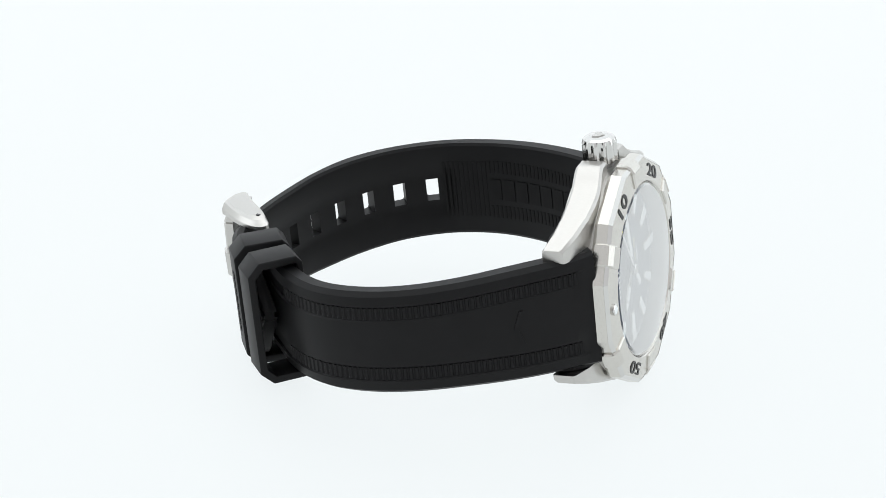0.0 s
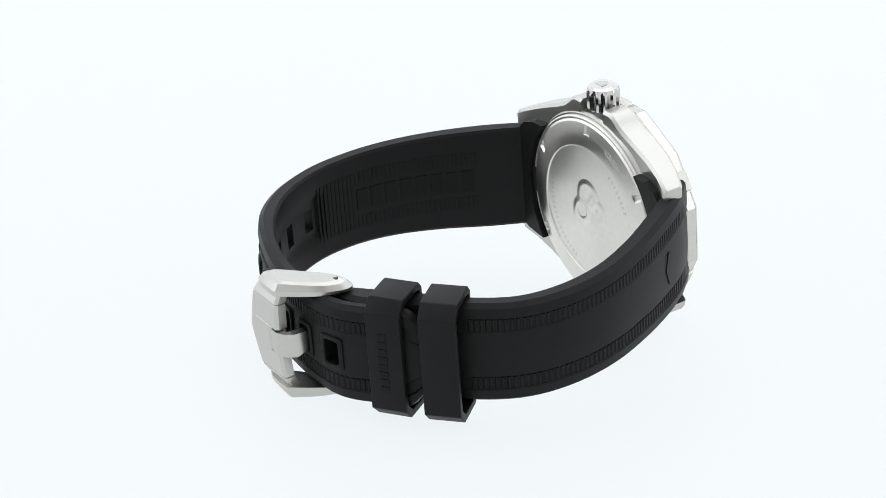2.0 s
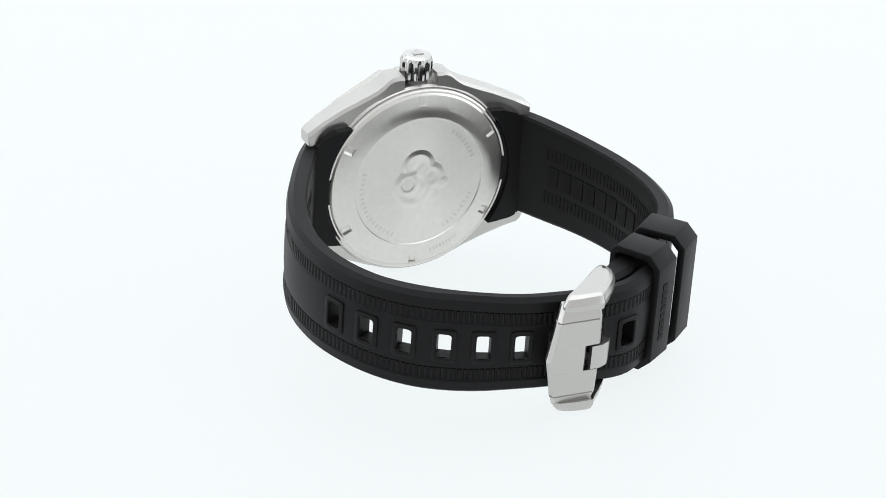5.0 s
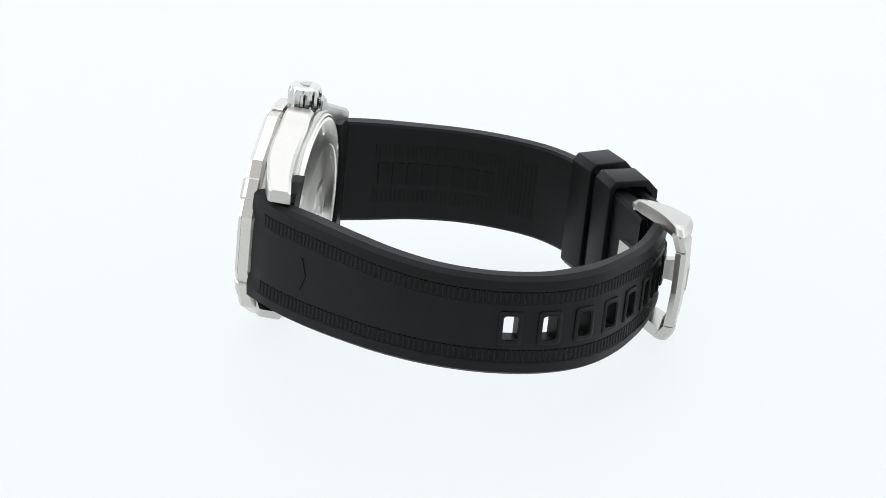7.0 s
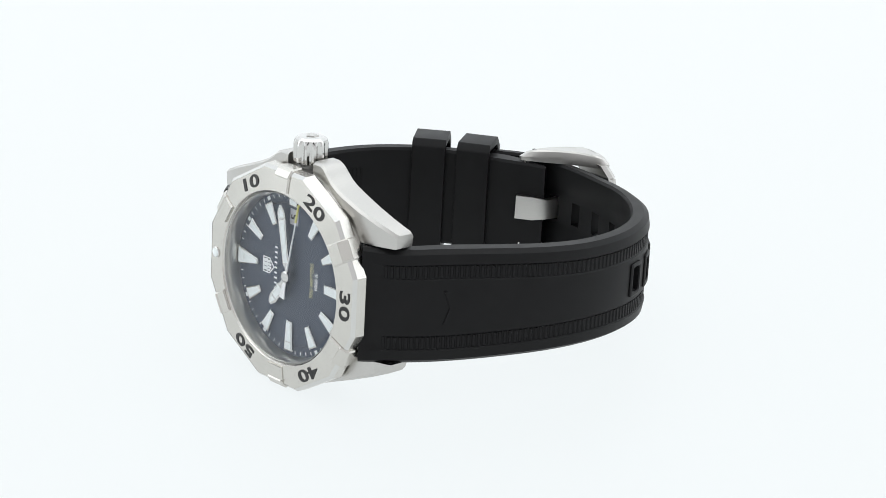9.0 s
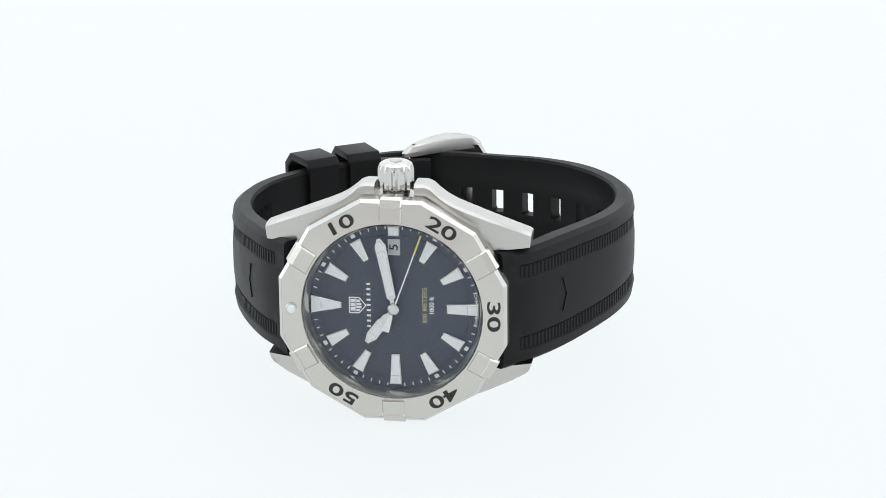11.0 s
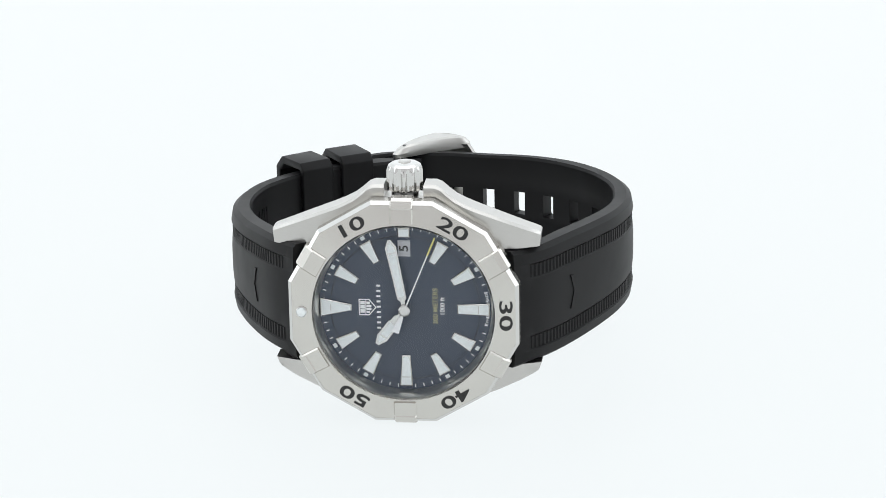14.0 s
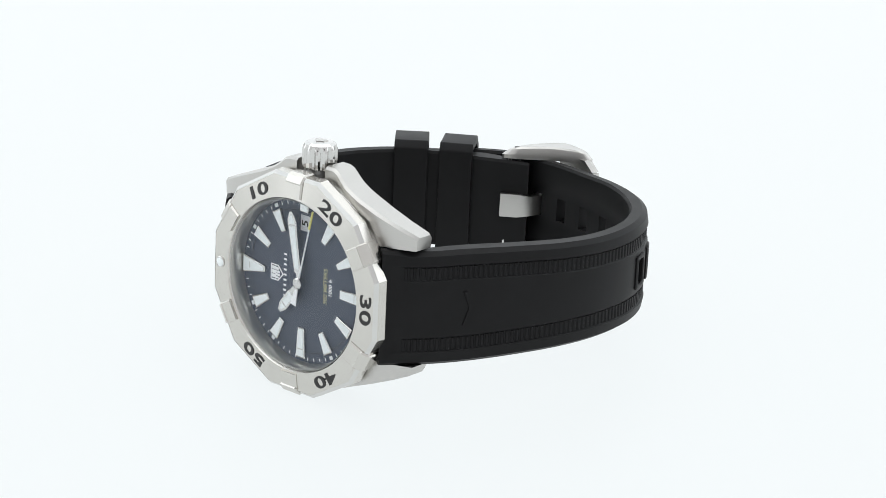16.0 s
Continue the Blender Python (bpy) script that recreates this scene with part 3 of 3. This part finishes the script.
def keeper(sweep, s0, width, extra, label):
    """A bevelled rubber loop round both straps."""
    bm = bmesh.new()
    t, n = sweep.basis(s0)
    x, y, z, w, th = sweep.row(s0)
    base = Vector((x, y, z))
    hw, lo, hi, c = 11.4, -1.1, extra, 2.2

    def ring(d, k, q):
        pts = [(-hw + q, lo + c * 0.5), (-hw + c * 0.6, lo + q), (hw - c * 0.6, lo + q), (hw - q, lo + c * 0.5), (hw - q, hi - c), (hw - c, hi - q), (-hw + c, hi - q), (-hw + q, hi - c)]
        return [base + t * d + n * (h) + Vector((0, 0, v)) for v, h in pts]

    def inner(d):
        v0, l0, h0, c0 = hw - 1.35, 0.0, hi - 1.35, 1.5
        pts = [(-v0, l0 + 0.3), (-v0 + 0.3, l0), (v0 - 0.3, l0), (v0, l0 + 0.3), (v0, h0 - c0), (v0 - c0, h0), (-v0 + c0, h0), (-v0, h0 - c0)]
        return [base + t * d + n * h + Vector((0, 0, v)) for v, h in pts]
    h = width / 2
    loft(bm, [inner(-h), ring(-h, 0, 0.0), ring(h, 0, 0.0), inner(h), inner(-h)], caps=False)
    bmesh.ops.remove_doubles(bm, verts=bm.verts, dist=1e-4)
    bmesh.ops.recalc_face_normals(bm, faces=bm.faces)
    sharp = [e for e in bm.edges if len(e.link_faces) == 2 and e.calc_face_angle(0) > radians(20)]
    bmesh.ops.bevel(bm, geom=sharp, offset=0.28, segments=2, profile=0.6, affect="EDGES", clamp_overlap=True)
    return part("keeper", bm, RUBBER, watch, label, smooth=60), base, t, n


def build_straps():
    h0 = LONG.near(-10.5, 68.6)
    holes = [h0 - 6.25 * k for k in range(9)]
    long_strap = build_strap(LONG, "long_strap", "black rubber strap half with buckle holes", holes, LONG.near(25.5, 16) - 12.5, LONG.near(-17, 64))
    for s in holes:
        rim_frame(LONG, s, long_strap)
    short_strap = build_strap(SHORT, "short_strap", "black rubber strap half that carries the buckle", [], SHORT.near(-25, 16) - 12.5, SHORT.near(-24.5, 51))
    # inside: plain raised bars where the maker's name stands, between ribbed fields
    for sw, strap, sgn in ((LONG, long_strap, 1), (SHORT, short_strap, 1)):
        mid = sw.near(*((30.8, 27) if sw is LONG else (-28.8, 25)))
        for k in range(8):
            a = mid + (k - 3.5) * 2.95
            bm = bmesh.new()
            loft(bm, [[sw.at(a + d, v, h) for d, v in ((-1.15, -2.1), (1.15, -2.1), (1.15, 2.1), (-1.15, 2.1))] for h in (0.1, -0.16)])
            part("raised_bar", bm, RUBBER_MATT, strap, "plain raised bar on the strap's inner face")
        bm = bmesh.new()
        s = mid - 12
        while s < (holes[-1] - 2.4 if sw is LONG else mid + 20):
            for v0, v1 in ((3.3, 5.8), (-5.8, -3.3)) if s < mid + 12 else ((-5.6, 5.6),):
                loft(bm, [[sw.at(s + d, v, h) for d, v in ((-0.22, v0), (0.22, v0), (0.22, v1), (-0.22, v1))] for h in (0.1, -0.09)])
            s += 0.9
        tagged(part("inner_ribs", bm, RUBBER_MATT, strap, "fine ribs on the strap's inner face"), kind="stuff")
    # moulded ends that fill the space between the lugs
    for sx, strap in ((1, long_strap), (-1, short_strap)):
        bm = bmesh.new()
        loft(bm, [[(sx * x, y0, -z), (sx * x, y1 - 0.6, -z), (sx * x, y1, -z + 0.7), (sx * x, y1, z - 0.7), (sx * x, y1 - 0.6, z), (sx * x, y0, z)]
                  for x, y0, y1, z in ((15.5, 2.2, 7.4, 10.25), (18.5, 2.4, 7.8, 10.25), (20.2, 3.8, 8.2, 10.25), (21.4, 5.6, 8.5, 10.2), (22.2, 7.2, 8.6, 9.9))])
        part("strap_end", bm, RUBBER, strap, "moulded strap end between the lugs", smooth=30)
        # a lip of the strap end that follows the round case back behind the lugs' inner sides
        arc = [(19.0 * math.cos(a), 19.0 * math.sin(a)) for a in (radians(42 - 78 * k / 14) for k in range(15))]
        edge = arc + [(17.2, -11.0), (20.0, -10.6), (21.2, -10.1), (21.2, 10.2), (20.0, 11.5), (17.2, 12.6)]
        bm = bmesh.new()
        loft(bm, [[(sx * x, y, z) for x, z in edge] for y in (6.6, 8.6)])
        part("strap_lip", bm, RUBBER, strap, "rubber lip of the strap end round the case back")
    # small arrow mark near each lug
    for sw, strap, p in ((LONG, long_strap, (24.0, 13.5)), (SHORT, short_strap, (-23.5, 12.7))):
        s = sw.near(*p)
        t = sw.row(s)[4]
        bm = bmesh.new()
        for v0, v1 in ((0.0, 3.0), (0.0, -3.0)):
            loft(bm, [[sw.at(s + d, v, t + h) for d, v in ((1.1, v0), (1.75, v0), (0.65, v1), (0.0, v1))] for h in (-0.1, 0.16)])
        part("arrow_mark", bm, RUBBER, strap, "raised arrow line")
    # keepers
    k1, b1, t1, n1 = keeper(SHORT, SHORT.near(-16.3, 59.4), 6.4, 8.9, "fixed bevelled rubber keeper with lettering strokes")
    keeper(SHORT, SHORT.near(-23.1, 54.0), 6.5, 8.9, "sliding bevelled rubber keeper")
    for k in range(8):
        p = b1 + n1 * 8.9 + t1 * 0.3 + Vector((0, 0, 5.0 - k * 1.45))
        r, u = Vector((0, 0, 1)), t1
        ps = [p + r * a + u * b for a, b in ((-0.5, -0.8), (0.5, -0.8), (0.5, 0.8), (-0.5, 0.8))]
        bm = bmesh.new()
        loft(bm, [[q - n1 * 0.1 for q in ps], [q + n1 * 0.1 for q in ps]])
        part("keeper_bar", bm, RUBBER_MATT, k1, "plain raised bar on the keeper")


# -- buckle --
def build_buckle():
    zc = 0.7
    bm = bmesh.new()
    # plate over the strap, its outer edge drawn to a blunt point
    rows = []
    # a slot in its inner edge takes the tongue, a fine groove parts it from each arm
    for z, dip, slot in ((-9.8, 0, 0), (-7.4, 0, 0), (-7.25, 0.3, 0), (-7.1, 0, 0), (-5.0, 0, 0), (-2.5, 0, 0), (-2.45, 0, 2.6), (0.0, 0, 2.6), (2.45, 0, 2.6),
                         (2.5, 0, 0), (5.0, 0, 0), (7.1, 0, 0), (7.25, 0.3, 0), (7.4, 0, 0), (9.8, 0, 0)):
        k, back = abs(z) / 9, max(0.0, abs(z) - 7.4) / 2.4
        xo, yo = 6.9 - 1.9 * k - 0.7 * back, 76.9 - 0.5 * k ** 1.5 - 1.0 * back
        rows.append([(xo, yo - 1.9, zc + z), (xo + 0.35 - dip, yo - 0.9, zc + z), (xo - dip, yo - dip, zc + z), (-2.1 + slot, yo + 0.2 - dip, zc + z),
                     (-2.6 + slot + dip, yo - 0.3, zc + z), (-2.6 + slot + dip, yo - 1.8, zc + z)])
    loft(bm, rows)
    buckle = part("buckle", bm, STEEL_SATIN, watch, "faceted brushed steel pin buckle", smooth=12)
    for sz in (-1, 1):
        bm = bmesh.new()
        outline = [(4.8, 76.4), (4.9, 74.6), (2.6, 73.2), (-1.5, 70.2), (-5.5, 66.4), (-8.2, 64.2), (-9.6, 64.3), (-10.0, 66.4), (-8.3, 70.2), (-5.5, 73.6), (-2.9, 76.2), (-2.5, 77.0)]
        # the outline rounded twice, its two plate corners kept sharp
        for _ in range(2):
            fine = []
            for i, p in enumerate(outline):
                a, b = Vector(p), Vector(outline[(i + 1) % len(outline)])
                fine += [tuple(a.lerp(b, 0.25)), tuple(a.lerp(b, 0.75))]
            outline = fine
        c = Vector((-2.5, 71.5))
        outline = [tuple(Vector(p).lerp(c, 0.05)) for p in outline]
        ins = [tuple(Vector(p).lerp(c, 0.13)) for p in outline]
        crest = [tuple(Vector(p).lerp(c, 0.28)) for p in outline]
        z0, z1, z2, z3 = (zc + sz * h for h in (9.05, 9.6, 10.3, 10.6))
        # the arm swells towards its middle
        hump = lambda x: sz * 1.0 * max(0.0, 1 - ((x + 1.5) / 8.0) ** 2)
        loft(bm, [[(x, y, z0) for x, y in outline], [(x, y, z1 + 0.5 * hump(x)) for x, y in outline], [(x, y, z2 + hump(x)) for x, y in ins], [(x, y, z3 + hump(x)) for x, y in crest]])
        part("buckle_arm", bm, STEEL_SATIN, buckle, "polished curved side arm", smooth=14)
        bm = bmesh.new()
        circ = lambda z, r: [(-7.2 + r * math.cos(2 * math.pi * k / 16), 66.9 + r * math.sin(2 * math.pi * k / 16), z) for k in range(16)]
        loft(bm, [circ(z1 - sz * 0.5, 0.4), circ(zc + sz * 11.12, 0.45)])
        # no hole is cut: the peg's black gives the pin hole's shade
        part("pin_hole_mark", bm, INK_BLACK, buckle, "black peg standing in for the dark pin hole")
    bm = bmesh.new()
    circ = lambda z: [(-8.0 + 0.8 * math.cos(2 * math.pi * k / 16), 65.6 + 0.8 * math.sin(2 * math.pi * k / 16), z) for k in range(16)]
    loft(bm, [circ(zc - 9.2), circ(zc + 9.2)])
    part("buckle_pin", bm, STEEL_POLISHED, buckle)
    # tongue: wraps the pin, goes through the strap's hole and hooks over the plate
    bm = bmesh.new()
    line = [(-8.0, 63.8), (-7.0, 64.55), (-5.4, 65.8), (-4.0, 67.6), (-3.7, 70.0), (-4.2, 73.0), (-4.5, 75.0), (-3.9, 76.1), (-2.6, 76.7), (-0.75, 76.75)]
    secs = []
    for k, (x, y) in enumerate(line):
        a, b = line[max(0, k - 1)], line[min(len(line) - 1, k + 1)]
        t = Vector((b[0] - a[0], b[1] - a[1])).normalized()
        n = Vector((-t.y, t.x)) * (0.5 if k < 3 or k > 6 else 0.8)
        h = 2.25 if k < 3 or k > 5 else 1.9
        secs.append([(x + n.x, y + n.y, zc - h), (x + n.x, y + n.y, zc + h), (x - n.x, y - n.y, zc + h), (x - n.x, y - n.y, zc - h)])
    loft(bm, secs)
    part("tongue", bm, STEEL_SATIN, buckle, "broad steel buckle tongue", smooth=50)
    # plain emblem on the plate
    bm = bmesh.new()
    loft(bm, [[(x, y, zc + z) for x, z in ((4.2, 1.2), (4.2, -1.2), (3.0, -1.2), (1.9, 0.0), (3.0, 1.2))] for y in (76.5, 76.96)])
    part("buckle_emblem", bm, STEEL_SATIN, buckle, "plain raised shield")


FACE = W.copy()
build_case()
build_crown()
W = FACE @ Matrix.Translation((0, 0.5, 0))
build_bezel()
W = FACE @ Matrix.Translation((0, 1.1, 0))
build_dial()
build_hands()
W = FACE
build_case_back()
build_straps()
W = FACE @ Matrix.Translation((-0.6, 0.0, -1.8)) @ Euler((radians(-1.5), 0, 0)).to_matrix().to_4x4() @ Matrix.Translation((0, 0, 2.0))
build_buckle()
W = FACE


# ---- the turn of the watch on the table ----
TURN = [(0.0, -295.0), (1.0, -268.05), (2.0, -241.1), (3.0, -213.95), (4.0, -186.7), (5.0, -159.7), (6.0, -132.8), (7.0, -105.8), (7.6, -89.55), (8.2, -73.3),
        (8.7, -59.6), (9.2, -46.9), (9.7, -35.8), (10.3, -24.75), (10.5, -21.35), (11.0, -13.6), (11.5, -7.8), (12.0, -2.9), (12.5, 0.0), (12.7, 0.0), (13.0, -1.1),
        (13.5, -5.0), (14.0, -10.55), (14.5, -17.0), (15.0, -25.45), (15.5, -34.6), (16.0, -46.0)]


TICK = [(0.0, 59.0), (5.0, 82.5), (8.2, 97.5), (10.3, 107.3), (11.0, 110.2), (11.5, 113.0), (12.0, 116.4), (12.6, 118.8), (13.0, 117.6), (13.5, 115.0),
        (14.0, 112.5), (14.5, 110.0), (15.0, 107.5), (15.5, 105.0), (16.0, 102.8)]


def motions():
    # the seconds pointer turns on the dial's axis, in the watch's space
    axis = FACE @ Matrix.Diagonal((1000, 1000, 1000, 1))
    walk(SECONDS, [(t, axis @ Matrix.Rotation(radians(d - 119.5), 4, "Y") @ axis.inverted()) for t, d in TICK])
    walk(watch, [(t, pose(0, 0, 0, 0, 0, a)) for t, a in TURN])


motions()
